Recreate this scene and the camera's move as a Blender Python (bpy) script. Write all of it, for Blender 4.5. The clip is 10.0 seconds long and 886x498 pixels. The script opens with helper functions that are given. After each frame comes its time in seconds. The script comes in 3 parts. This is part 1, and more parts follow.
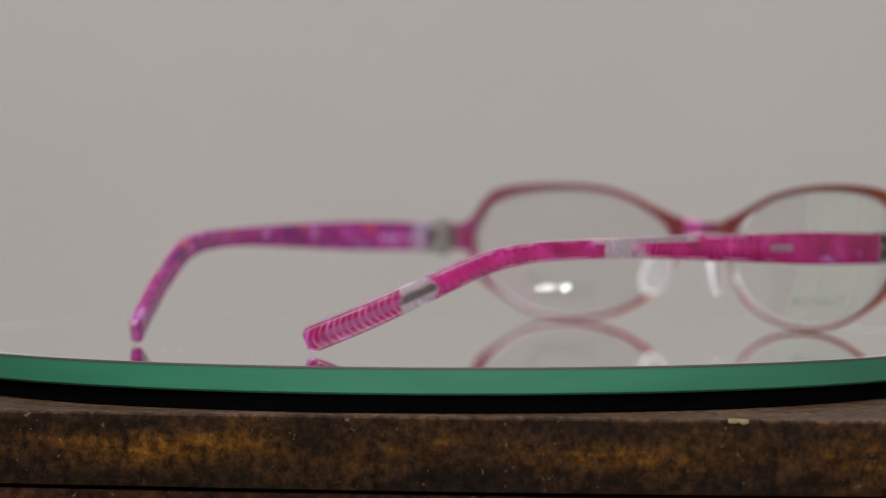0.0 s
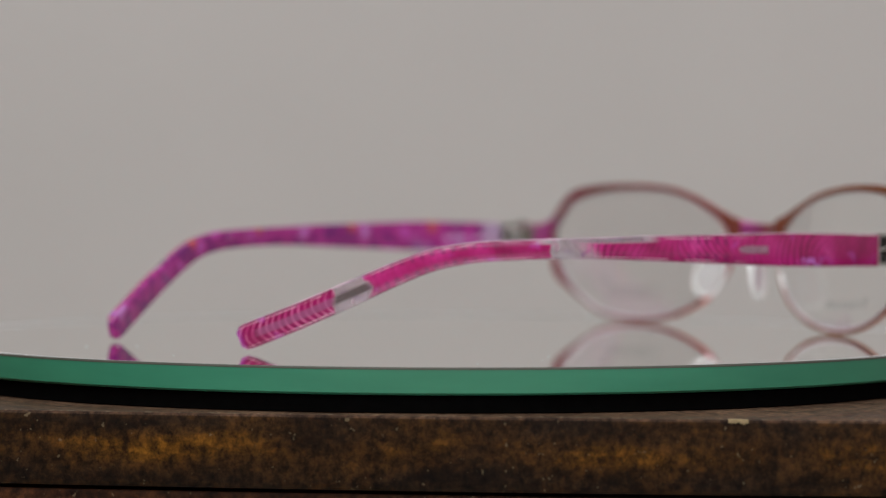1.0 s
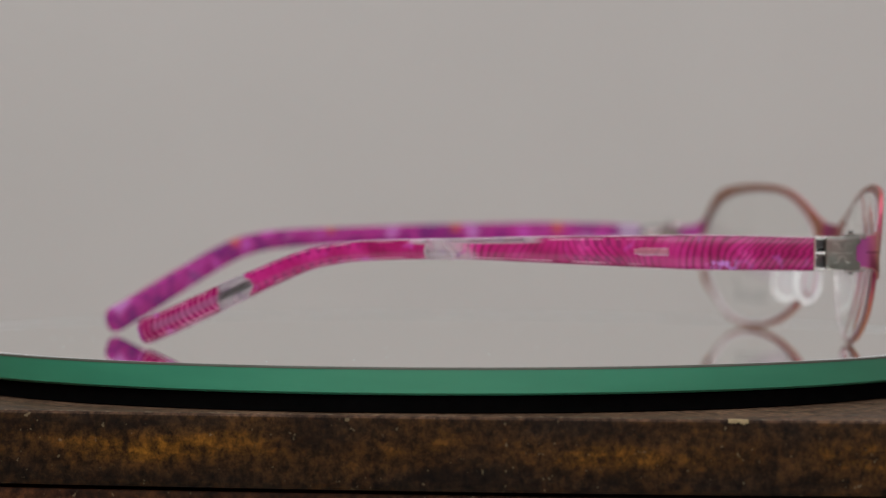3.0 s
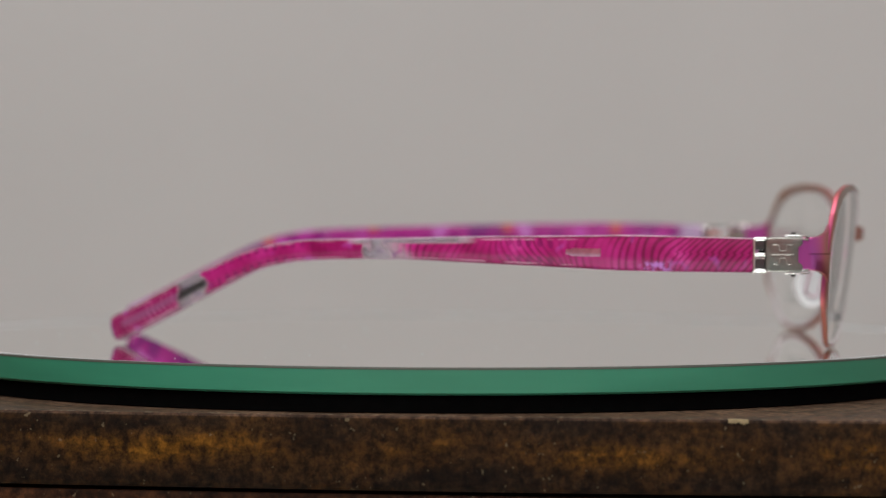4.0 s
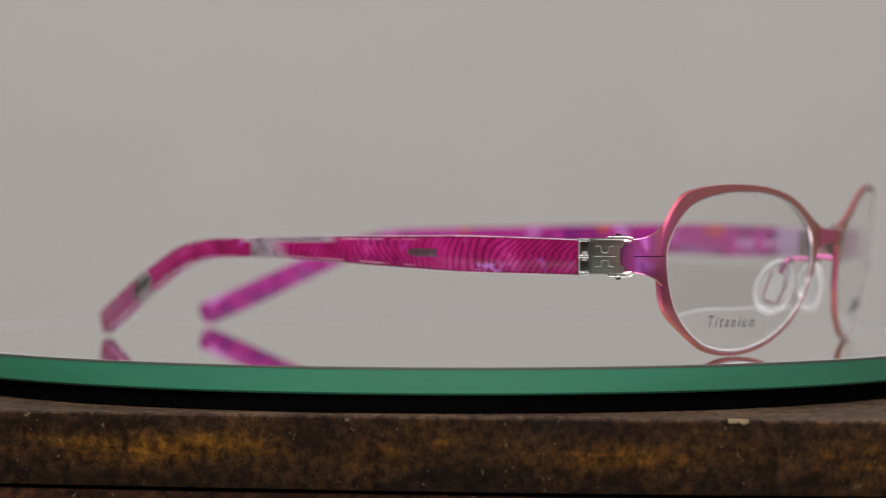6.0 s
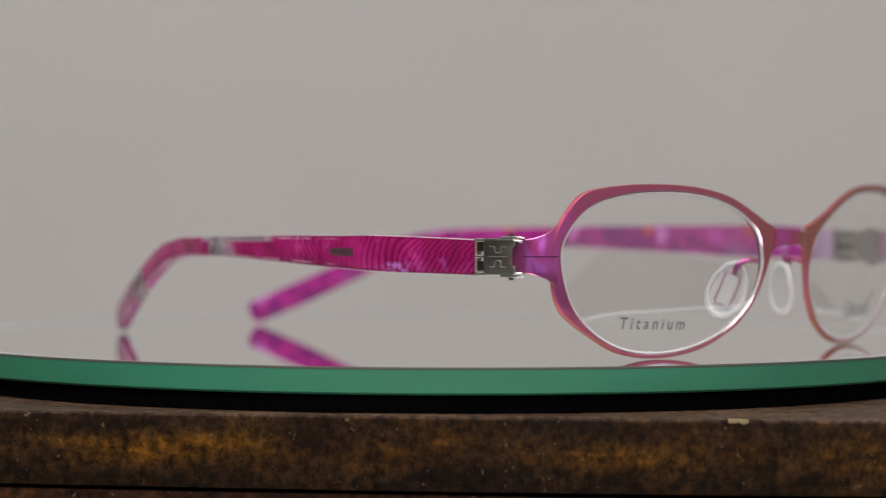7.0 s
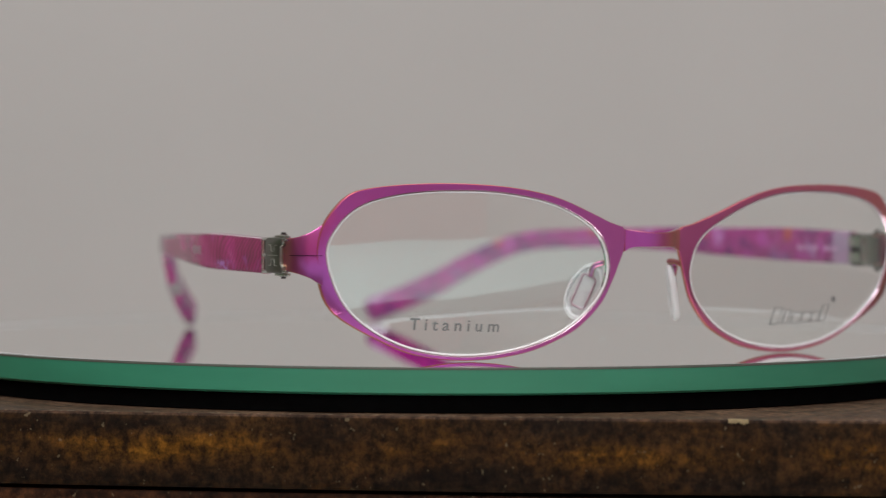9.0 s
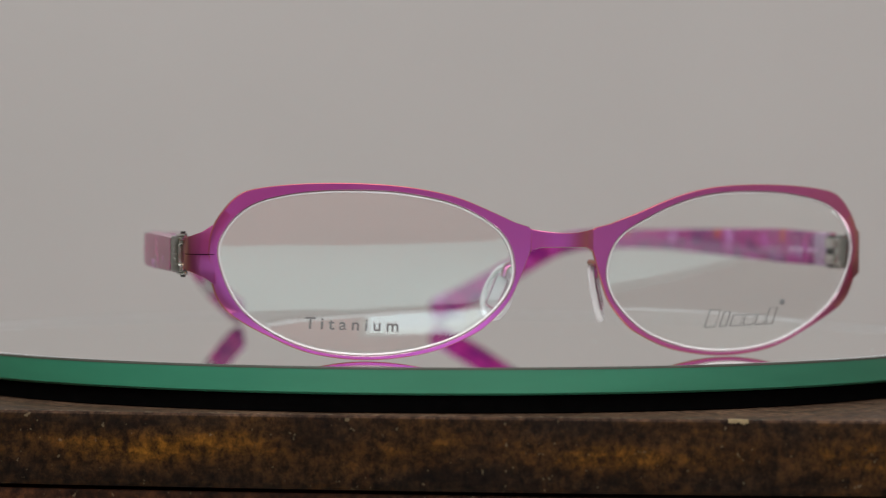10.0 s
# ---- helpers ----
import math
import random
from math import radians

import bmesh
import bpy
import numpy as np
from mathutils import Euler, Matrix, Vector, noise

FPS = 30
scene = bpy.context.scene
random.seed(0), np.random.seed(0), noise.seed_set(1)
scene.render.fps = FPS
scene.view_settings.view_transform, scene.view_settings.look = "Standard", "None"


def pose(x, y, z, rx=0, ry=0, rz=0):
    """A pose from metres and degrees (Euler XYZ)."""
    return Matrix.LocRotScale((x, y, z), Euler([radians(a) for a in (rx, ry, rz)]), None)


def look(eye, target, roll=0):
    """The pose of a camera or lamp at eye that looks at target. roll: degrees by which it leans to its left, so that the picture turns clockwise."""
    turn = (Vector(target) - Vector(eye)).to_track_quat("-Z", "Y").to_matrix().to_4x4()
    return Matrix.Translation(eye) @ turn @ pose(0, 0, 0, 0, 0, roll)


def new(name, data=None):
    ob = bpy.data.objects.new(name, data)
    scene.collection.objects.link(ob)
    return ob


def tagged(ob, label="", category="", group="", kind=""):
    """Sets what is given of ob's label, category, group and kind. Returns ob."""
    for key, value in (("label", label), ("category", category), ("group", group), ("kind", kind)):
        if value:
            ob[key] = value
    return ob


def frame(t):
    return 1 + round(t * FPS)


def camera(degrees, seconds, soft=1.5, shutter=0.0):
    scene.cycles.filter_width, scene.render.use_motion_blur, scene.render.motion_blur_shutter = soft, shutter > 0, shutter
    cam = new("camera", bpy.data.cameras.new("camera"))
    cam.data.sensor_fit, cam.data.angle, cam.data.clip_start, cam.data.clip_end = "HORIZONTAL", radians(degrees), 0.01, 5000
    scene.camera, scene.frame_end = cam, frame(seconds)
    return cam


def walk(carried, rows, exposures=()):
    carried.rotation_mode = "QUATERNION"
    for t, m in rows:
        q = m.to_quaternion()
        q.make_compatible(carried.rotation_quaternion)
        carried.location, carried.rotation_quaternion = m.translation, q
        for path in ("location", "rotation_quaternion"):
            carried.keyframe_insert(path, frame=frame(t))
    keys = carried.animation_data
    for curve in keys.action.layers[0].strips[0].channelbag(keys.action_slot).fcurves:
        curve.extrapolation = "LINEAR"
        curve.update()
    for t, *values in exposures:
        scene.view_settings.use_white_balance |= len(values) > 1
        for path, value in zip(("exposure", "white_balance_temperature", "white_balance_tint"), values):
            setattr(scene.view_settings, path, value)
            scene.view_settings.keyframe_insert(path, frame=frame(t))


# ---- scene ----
import functools

cam = camera(16.561, 10.0, soft=1.2, shutter=0.5)
EYE = Vector((0.0, -0.6755, 0.03463))
AIM = EYE + Vector((math.sin(radians(0.065)), 1.0, -math.tan(radians(1.276))))
walk(cam, [(0.0, look(EYE, AIM, 0.214)), (10.0, look(EYE, AIM, 0.214))],
     [(0.0, 0.04), (2.0, -0.01), (4.0, 0.05), (5.5, 0.05), (7.5, 0.02), (8.5, -0.02), (10.0, 0.0)])
cam.data.dof.use_dof = True
cam.data.dof.focus_distance = 0.578
cam.data.dof.aperture_fstop = 12.0

# turn of the display disc, seconds and degrees
TURN = [(0.0, 59.27), (0.5, 53.51), (1.0, 47.62), (1.5, 41.76), (2.0, 35.84), (2.5, 29.82), (4.0, 12.21),
        (4.5, 6.16), (5.0, 0.10), (5.5, -5.75), (7.0, -23.47), (7.5, -29.5), (8.0, -35.64), (8.5, -41.82),
        (9.0, -47.96), (9.5, -54.1), (10.0, -60.07)]
MM = 0.001

# ---- world and light ----
world = bpy.data.worlds.new("world")
scene.world = world
world.use_nodes = True
wnt = world.node_tree
sky = wnt.nodes.new("ShaderNodeTexSky")
sky.sky_type = "NISHITA"
sky.sun_disc = False
sky.sun_elevation, sky.sun_rotation = radians(40), radians(200)
wnt.links.new(sky.outputs[0], wnt.nodes["Background"].inputs[0])
wnt.nodes["Background"].inputs[1].default_value = 0.1


def area(name, size, size_y, power, colour, eye, target):
    lamp = bpy.data.lights.new(name, "AREA")
    lamp.shape, lamp.size, lamp.size_y, lamp.energy, lamp.color = "RECTANGLE", size, size_y, power, colour
    ob = new(name, lamp)
    ob.matrix_world = look(eye, target)
    return ob


area("window_daylight", 0.94, 0.56, 4.4, (0.84, 0.94, 1.0), (0.78, -2.27, 0.95), (0.1, 0, 0.2))
# assumed overhead source, out of view; it carries most of the room's light
area("assumed_ceiling_light", 1.3, 1.1, 43.0, (0.94, 0.985, 0.98), (-0.2, -0.75, 1.585), (-0.2, -0.75, 0))


# ---- materials ----
def material(name):
    m = bpy.data.materials.new(name)
    m.use_nodes = True
    return m, m.node_tree, m.node_tree.nodes["Principled BSDF"]


def setin(node, **values):
    for key, value in values.items():
        node.inputs[key.replace("_", " ")].default_value = value


def ramp(nt, source, stops):
    r = nt.nodes.new("ShaderNodeValToRGB")
    els = r.color_ramp.elements
    while len(els) < len(stops):
        els.new(0.5)
    for e, (p, c) in zip(els, stops):
        e.position, e.color = p, (*c, 1)
    nt.links.new(source, r.inputs[0])
    return r.outputs[0]


def coords(nt, which="Object", scale=(1, 1, 1)):
    t = nt.nodes.new("ShaderNodeTexCoord")
    m = nt.nodes.new("ShaderNodeMapping")
    m.inputs["Scale"].default_value = scale
    nt.links.new(t.outputs[which], m.inputs[0])
    return m.outputs[0]


def noise_tex(nt, vec, scale, detail=4.0, rough=0.55, distortion=0.0):
    n = nt.nodes.new("ShaderNodeTexNoise")
    setin(n, Scale=scale, Detail=detail, Roughness=rough, Distortion=distortion)
    nt.links.new(vec, n.inputs["Vector"])
    return n.outputs["Fac"]


def mixc(nt, fac, a, b, blend="MIX"):
    m = nt.nodes.new("ShaderNodeMix")
    m.data_type, m.blend_type = "RGBA", blend
    for sock, v in ((m.inputs[0], fac), (m.inputs[6], a), (m.inputs[7], b)):
        if isinstance(v, bpy.types.NodeSocket):
            nt.links.new(v, sock)
        elif isinstance(v, tuple):
            sock.default_value = (*v, 1)
        else:
            sock.default_value = v
    return m.outputs[2]


def math_node(nt, op, a, b=0.0):
    m = nt.nodes.new("ShaderNodeMath")
    m.operation = op
    for sock, v in ((m.inputs[0], a), (m.inputs[1], b)):
        if isinstance(v, bpy.types.NodeSocket):
            nt.links.new(v, sock)
        else:
            sock.default_value = v
    return m.outputs[0]


def bump(nt, bsdf, height, strength, distance):
    b = nt.nodes.new("ShaderNodeBump")
    setin(b, Strength=strength, Distance=distance)
    nt.links.new(height, b.inputs["Height"])
    nt.links.new(b.outputs[0], bsdf.inputs["Normal"])


def m_wall():
    m, nt, b = material("painted_wall")
    v = coords(nt)
    c = ramp(nt, noise_tex(nt, v, 2.2, 3), [(0.3, (0.60, 0.585, 0.572)), (0.7, (0.66, 0.643, 0.63))])
    nt.links.new(c, b.inputs["Base Color"])
    setin(b, Roughness=0.9)
    bump(nt, b, noise_tex(nt, v, 260, 3), 0.15, 0.001)
    return m


def m_plain(name, colour, rough=0.5, metallic=0.0, vary=0.12, scale=60.0):
    m, nt, b = material(name)
    v = coords(nt)
    lo, hi = [tuple(x * k for x in colour) for k in (1 - vary, 1 + vary)]
    nt.links.new(ramp(nt, noise_tex(nt, v, scale), [(0.3, lo), (0.7, hi)]), b.inputs["Base Color"])
    setin(b, Roughness=rough, Metallic=metallic)
    return m


def m_mirror():
    m, nt, b = material("mirror_glass")
    v = coords(nt)
    setin(b, Metallic=1.0, Roughness=0.0)
    b.inputs["Base Color"].default_value = (0.90, 0.90, 0.875, 1)
    # a few dust specks break the polish
    specks = ramp(nt, noise_tex(nt, v, 900, 1), [(0.80, (0.0, 0.0, 0.0)), (0.83, (0.35, 0.35, 0.35))])
    nt.links.new(specks, b.inputs["Roughness"])
    return m


def m_green_edge():
    m, nt, b = material("green_glass_edge")
    v = coords(nt, scale=(1, 1, 6))
    c = ramp(nt, noise_tex(nt, v, 40, 5), [(0.3, (0.037, 0.228, 0.134)), (0.7, (0.044, 0.256, 0.149))])
    nt.links.new(c, b.inputs["Base Color"])
    setin(b, Roughness=0.35)
    return m


def span(nt, s, a, b, soft):
    lo = nt.nodes.new("ShaderNodeMapRange")
    lo.interpolation_type = "SMOOTHSTEP"
    setin(lo, From_Min=a - soft, From_Max=a + soft)
    nt.links.new(s, lo.inputs["Value"])
    hi = nt.nodes.new("ShaderNodeMapRange")
    hi.interpolation_type = "SMOOTHSTEP"
    setin(hi, From_Min=b - soft, From_Max=b + soft)
    nt.links.new(s, hi.inputs["Value"])
    return math_node(nt, "SUBTRACT", lo.outputs[0], hi.outputs[0])


def m_wood(name, dark, mid, glow, band=0.0):
    """Stained wood; band: how strongly the stain is rubbed through to amber along the middle of the edge."""
    m, nt, b = material(name)
    v = coords(nt)
    grain = noise_tex(nt, coords(nt, scale=(70, 70, 240)), 1.0, 6, 0.65, 0.6)
    crack = noise_tex(nt, coords(nt, scale=(560, 560, 480)), 1.0, 6, 0.75, 0.15)
    cloud = noise_tex(nt, coords(nt, scale=(34, 34, 75)), 1.0, 6, 0.7, 0.4)
    z = nt.nodes.new("ShaderNodeSeparateXYZ")
    nt.links.new(v, z.inputs[0])
    rub = span(nt, z.outputs[2], -0.0185, -0.0125, 0.0026)
    patch = ramp(nt, noise_tex(nt, coords(nt, scale=(13, 13, 30)), 1.0, 3, 0.6), [(0.38, (0.35, 0.35, 0.35)), (0.58, (1.15, 1.15, 1.15))])
    cloud = math_node(nt, "ADD", math_node(nt, "ADD", math_node(nt, "MULTIPLY", cloud, 0.66), 0.19), math_node(nt, "MULTIPLY", math_node(nt, "SUBTRACT", math_node(nt, "MULTIPLY", rub, patch), 0.5), band))
    c1 = ramp(nt, cloud, [(0.36, dark), (0.52, mid), (0.70, glow)])
    c2 = ramp(nt, grain, [(0.32, (0.40, 0.38, 0.36)), (0.62, (1.2, 1.15, 1.1))])
    c = mixc(nt, 1.0, c1, c2, "MULTIPLY")
    c = mixc(nt, 1.0, c, ramp(nt, crack, [(0.36, (0.22, 0.20, 0.19)), (0.49, (0.90, 0.87, 0.84)), (0.64, (2.1, 1.95, 1.65))]), "MULTIPLY")
    spots = ramp(nt, noise_tex(nt, v, 700, 2), [(0.69, (0, 0, 0)), (0.73, (1, 1, 1))])
    c = mixc(nt, math_node(nt, "MULTIPLY", spots, 0.45), c, (0.22, 0.17, 0.10))
    nt.links.new(c, b.inputs["Base Color"])
    setin(b, Specular_IOR_Level=0.12)
    nt.links.new(ramp(nt, grain, [(0.3, (0.45, 0.45, 0.45)), (0.7, (0.65, 0.65, 0.65))]), b.inputs["Roughness"])
    bump(nt, b, crack, 0.35, 0.0004)
    return m


def m_anodised(name, rough, thick, lo=(0.085, 0.010, 0.050), hi=(0.12, 0.016, 0.066), ior=6.2, film_ior=1.75, tint=0.74):
    # satin anodised titanium, its colour from the oxide film
    m, nt, b = material(name)
    v = coords(nt)
    c = ramp(nt, noise_tex(nt, v, 55, 3), [(0.3, lo), (0.7, hi)])
    nt.links.new(c, b.inputs["Base Color"])
    setin(b, Metallic=0.0, IOR=ior, Roughness=rough, Thin_Film_IOR=film_ior)
    b.inputs["Specular Tint"].default_value = (1.0, tint, 0.95, 1)
    film = nt.nodes.new("ShaderNodeMapRange")
    setin(film, To_Min=thick - 2.5, To_Max=thick + 2.5)
    nt.links.new(noise_tex(nt, v, 90, 3), film.inputs["Value"])
    nt.links.new(film.outputs[0], b.inputs["Thin Film Thickness"])
    bump(nt, b, noise_tex(nt, coords(nt, scale=(1, 1, 1)), 3500, 2), 0.06, 0.0001)
    return m


def along(nt):
    """Metres along the temple and across it, from the mesh's UV."""
    t = nt.nodes.new("ShaderNodeTexCoord")
    s = nt.nodes.new("ShaderNodeSeparateXYZ")
    nt.links.new(t.outputs["UV"], s.inputs[0])
    return t.outputs["UV"], s.outputs[0], s.outputs[1]


def clear_windows(nt, s, uv):
    """Where the acetate is clear from side to side, with ragged ends."""
    s = math_node(nt, "ADD", s, math_node(nt, "MULTIPLY", math_node(nt, "SUBTRACT", noise_tex(nt, uv, 300, 1), 0.5), 0.006))
    fade = math_node(nt, "MULTIPLY", span(nt, s, 0.0705, 0.0900, 0.0038), span(nt, s, 0.0500, 0.0768, 0.0004))
    return math_node(nt, "ADD", fade, span(nt, s, 0.1160, 0.1232, 0.0006))


def m_acetate_stripes():
    # magenta acetate with fanned dark stripes, pale threads at the tip and two clear windows
    m, nt, b = material("striped_acetate")
    mul = lambda *a: functools.reduce(lambda p, q: math_node(nt, "MULTIPLY", p, q), a)
    add = lambda *a: functools.reduce(lambda p, q: math_node(nt, "ADD", p, q), a)
    uv, s, v = along(nt)
    edge = nt.nodes.new("ShaderNodeUVMap")
    edge.uv_map = "Edge"
    ex = nt.nodes.new("ShaderNodeSeparateXYZ")
    nt.links.new(edge.outputs[0], ex.inputs[0])
    rel = ex.outputs[1]
    tip = span(nt, s, 0.121, 0.170, 0.003)
    # the stripes lean by the hinge, stand upright past it, then fan out from the inlay
    lean = add(mul(span(nt, s, -0.01, 0.0165, 0.004), 0.95), mul(span(nt, s, 0.0365, 0.050, 0.003), -0.75),
               mul(span(nt, s, 0.050, 0.066, 0.004), 0.5), mul(math_node(nt, "SUBTRACT", noise_tex(nt, uv, 60, 1), 0.5), 1.3))
    bow = add(mul(mul(v, v), 95.0), mul(tip, mul(v, v), 120.0))
    half = mul(span(nt, v, -0.02, 0.0003, 0.0002), span(nt, s, -0.01, 0.0150, 0.001), 0.0006)
    w = nt.nodes.new("ShaderNodeTexWave")
    w.wave_type, w.bands_direction = "BANDS", "X"
    setin(w, Scale=215.0, Distortion=5.5, Detail=2.0, Detail_Scale=0.45)
    bend = nt.nodes.new("ShaderNodeCombineXYZ")
    nt.links.new(add(s, bow, half, mul(v, lean)), bend.inputs[0])
    nt.links.new(bend.outputs[0], w.inputs["Vector"])
    blot = noise_tex(nt, uv, 120, 3, 0.55, 0.6)
    ground = ramp(nt, blot, [(0.28, (0.21, 0.003, 0.064)), (0.50, (0.325, 0.007, 0.114)), (0.66, (0.42, 0.016, 0.172)), (0.78, (0.52, 0.045, 0.25))])
    stripes = ramp(nt, w.outputs["Fac"], [(0.10, (0.46, 0.38, 0.44)), (0.42, (0.92, 0.90, 0.94)), (0.70, (1.08, 1.15, 1.1))])
    where = ramp(nt, noise_tex(nt, uv, 85, 2), [(0.38, (0.06, 0.06, 0.06)), (0.58, (0.85, 0.85, 0.85))])
    where = math_node(nt, "MAXIMUM", where, mul(span(nt, s, -0.01, 0.027, 0.002), 0.8))
    where = mul(where, math_node(nt, "SUBTRACT", 1.0, mul(span(nt, s, 0.079, 0.1165, 0.004), 0.85)))
    c = mixc(nt, where, ground, mixc(nt, 1.0, ground, stripes, "MULTIPLY"))
    c = mixc(nt, mul(tip, 0.9), c, mixc(nt, 1.0, c, (0.72, 0.66, 0.68), "MULTIPLY"))
    # pale threads between the bands of the tip
    thread = ramp(nt, w.outputs["Fac"], [(0.78, (0, 0, 0)), (0.95, (1, 1, 1))])
    c = mixc(nt, mul(thread, tip, ramp(nt, noise_tex(nt, uv, 330, 2), [(0.38, (0.1, 0.1, 0.1)), (0.6, (0.5, 0.5, 0.5))])), c, (0.70, 0.26, 0.46))
    # short dark dashes on the bend and before the first window
    dash = nt.nodes.new("ShaderNodeTexWave")
    setin(dash, Scale=150.0, Distortion=1.6)
    nt.links.new(uv, dash.inputs["Vector"])
    rows = nt.nodes.new("ShaderNodeTexWave")
    rows.bands_direction = "Y"
    setin(rows, Scale=95.0, Distortion=2.0)
    nt.links.new(uv, rows.inputs["Vector"])
    dashes = ramp(nt, mul(dash.outputs["Fac"], rows.outputs["Fac"]), [(0.40, (0, 0, 0)), (0.55, (1, 1, 1))])
    stretch = add(span(nt, s, 0.0365, 0.048, 0.003), span(nt, s, 0.090, 0.115, 0.006))
    c = mixc(nt, mul(dashes, stretch, 0.62), c, (0.15, 0.004, 0.075))
    # darker red edges; the thin pale line inside them is a painted edge highlight
    rim = math_node(nt, "ABSOLUTE", rel)
    c = mixc(nt, mul(span(nt, rim, 0.74, 0.81, 0.02), span(nt, s, 0.036, 0.170, 0.006), ramp(nt, noise_tex(nt, uv, 240, 2), [(0.40, (0, 0, 0)), (0.56, (1, 1, 1))]), 0.55), c, (0.80, 0.56, 0.68))
    c = mixc(nt, mul(span(nt, rim, 0.84, 0.975, 0.02), add(mul(span(nt, s, 0.028, 0.170, 0.006), 0.45), 0.4)), c, (0.13, 0.003, 0.04))
    violet = ramp(nt, noise_tex(nt, uv, 230, 2), [(0.62, (0, 0, 0)), (0.78, (1, 1, 1))])
    c = mixc(nt, mul(violet, 0.5), c, (0.45, 0.09, 0.50))
    low = mul(span(nt, s, 0.0150, 0.0205, 0.0015), span(nt, rel, -0.95, -0.45, 0.12), ramp(nt, noise_tex(nt, uv, 700, 2), [(0.45, (0, 0, 0)), (0.6, (1, 1, 1))]))
    c = mixc(nt, mul(low, 0.75), c, (0.55, 0.22, 0.72))
    # clear windows, and a clear strip along the top edge behind the first
    clear = clear_windows(nt, s, uv)
    strip = mul(span(nt, rel, 0.52, 1.3, 0.10), span(nt, s, 0.0560, 0.0790, 0.0030))
    clear = math_node(nt, "MAXIMUM", mul(clear, ramp(nt, noise_tex(nt, uv, 420, 2), [(0.25, (0.6, 0.6, 0.6)), (0.42, (1, 1, 1))])), mul(strip, 0.85))
    clear = math_node(nt, "MAXIMUM", clear, mul(span(nt, s, 0.1482, 0.170, 0.0005), 0.7))
    nt.links.new(mul(clear, 0.92), b.inputs["Transmission Weight"])
    end = mul(span(nt, s, 0.1435, 0.160, 0.0012), ramp(nt, noise_tex(nt, uv, 330, 2), [(0.40, (0, 0, 0)), (0.54, (1, 1, 1))]))
    c = mixc(nt, mul(end, 0.75), c, (0.34, 0.06, 0.46))
    pale = ramp(nt, noise_tex(nt, uv, 520, 2), [(0.30, (0.56, 0.38, 0.66)), (0.44, (0.82, 0.75, 0.80))])
    c = mixc(nt, clear, c, pale)
    # the metal core shows grey in the window and plum under the stripes
    core = mul(span(nt, s, 0.1150, 0.1400, 0.0012), span(nt, v, -0.00075, 0.00075, 0.00012))
    win = span(nt, s, 0.1160, 0.1232, 0.0006)
    c = mixc(nt, mul(core, add(mul(win, 0.22), 0.70)), c, mixc(nt, win, (0.24, 0.075, 0.17), (0.17, 0.16, 0.155)))
    nt.links.new(c, b.inputs["Base Color"])
    setin(b, Roughness=0.25, Coat_Weight=0.28, Coat_Roughness=0.04, Specular_IOR_Level=0.4)
    return m


def m_acetate_marble(windows):
    # violet-pink marbled acetate with a few rust-red flecks
    m, nt, b = material("marbled_acetate_clear" if windows else "marbled_acetate")
    uv, s, v = along(nt)
    n1 = noise_tex(nt, uv, 190, 4, 0.6, 0.8)
    c = ramp(nt, n1, [(0.28, (0.075, 0.006, 0.105)), (0.42, (0.15, 0.008, 0.125)), (0.55, (0.28, 0.013, 0.160)), (0.70, (0.38, 0.050, 0.31))])
    pale = ramp(nt, noise_tex(nt, uv, 130, 3, 0.5, 0.5), [(0.60, (0, 0, 0)), (0.72, (1, 1, 1))])
    c = mixc(nt, math_node(nt, "MULTIPLY", pale, 0.55), c, (0.42, 0.22, 0.50))
    rust = None
    for a in (0.020, 0.047, 0.0805, 0.107):
        k = span(nt, s, a - 0.0012, a + 0.0012, 0.0010)
        rust = k if rust is None else math_node(nt, "ADD", rust, k)
    top = nt.nodes.new("ShaderNodeMapRange")
    setin(top, From_Min=0.0004, From_Max=0.0014)
    nt.links.new(v, top.inputs["Value"])
    c = mixc(nt, math_node(nt, "MULTIPLY", math_node(nt, "MULTIPLY", rust, top.outputs[0]), 0.85), c, (0.40, 0.06, 0.03))
    if windows:
        clear = clear_windows(nt, s, uv)
        c = mixc(nt, clear, c, (0.95, 0.94, 0.95))
        nt.links.new(math_node(nt, "MULTIPLY", clear, 0.8), b.inputs["Transmission Weight"])
    c = mixc(nt, math_node(nt, "MULTIPLY", span(nt, s, -0.01, 0.0042, 0.0012), 0.6), c, (0.40, 0.34, 0.46))
    nt.links.new(c, b.inputs["Base Color"])
    setin(b, Roughness=0.25, Coat_Weight=0.12, Coat_Roughness=0.06, Specular_IOR_Level=0.4)
    return m


def m_glass(name, rough=0.0, tint=(1, 1, 1), ior=1.45):
    m, _, b = material(name)
    b.inputs["Base Color"].default_value = (*tint, 1)
    setin(b, Roughness=rough, Transmission_Weight=1.0, IOR=ior)
    b.inputs["Specular Tint"].default_value = (0.90, 1.0, 0.97, 1)
    return m


WALL = m_wall()
CEILING = m_plain("white_ceiling_paint", (0.75, 0.74, 0.72), 0.9, 0, 0.04, 3)
FLOOR = m_plain("brown_floor_boards", (0.20, 0.12, 0.07), 0.5, 0, 0.2, 6)
DUSKY = m_plain("pink_for_reflections", (0.84, 0.31, 0.30), 0.9, 0, 0.12, 4)
DARK_WALL = m_plain("dark_unseen_wall", (0.10, 0.08, 0.065), 0.85, 0, 0.2, 8)
MIRROR = m_mirror()
GREEN = m_green_edge()
BLACK = m_plain("black_felt", (0.003, 0.003, 0.003), 0.9, 0, 0.2, 400)
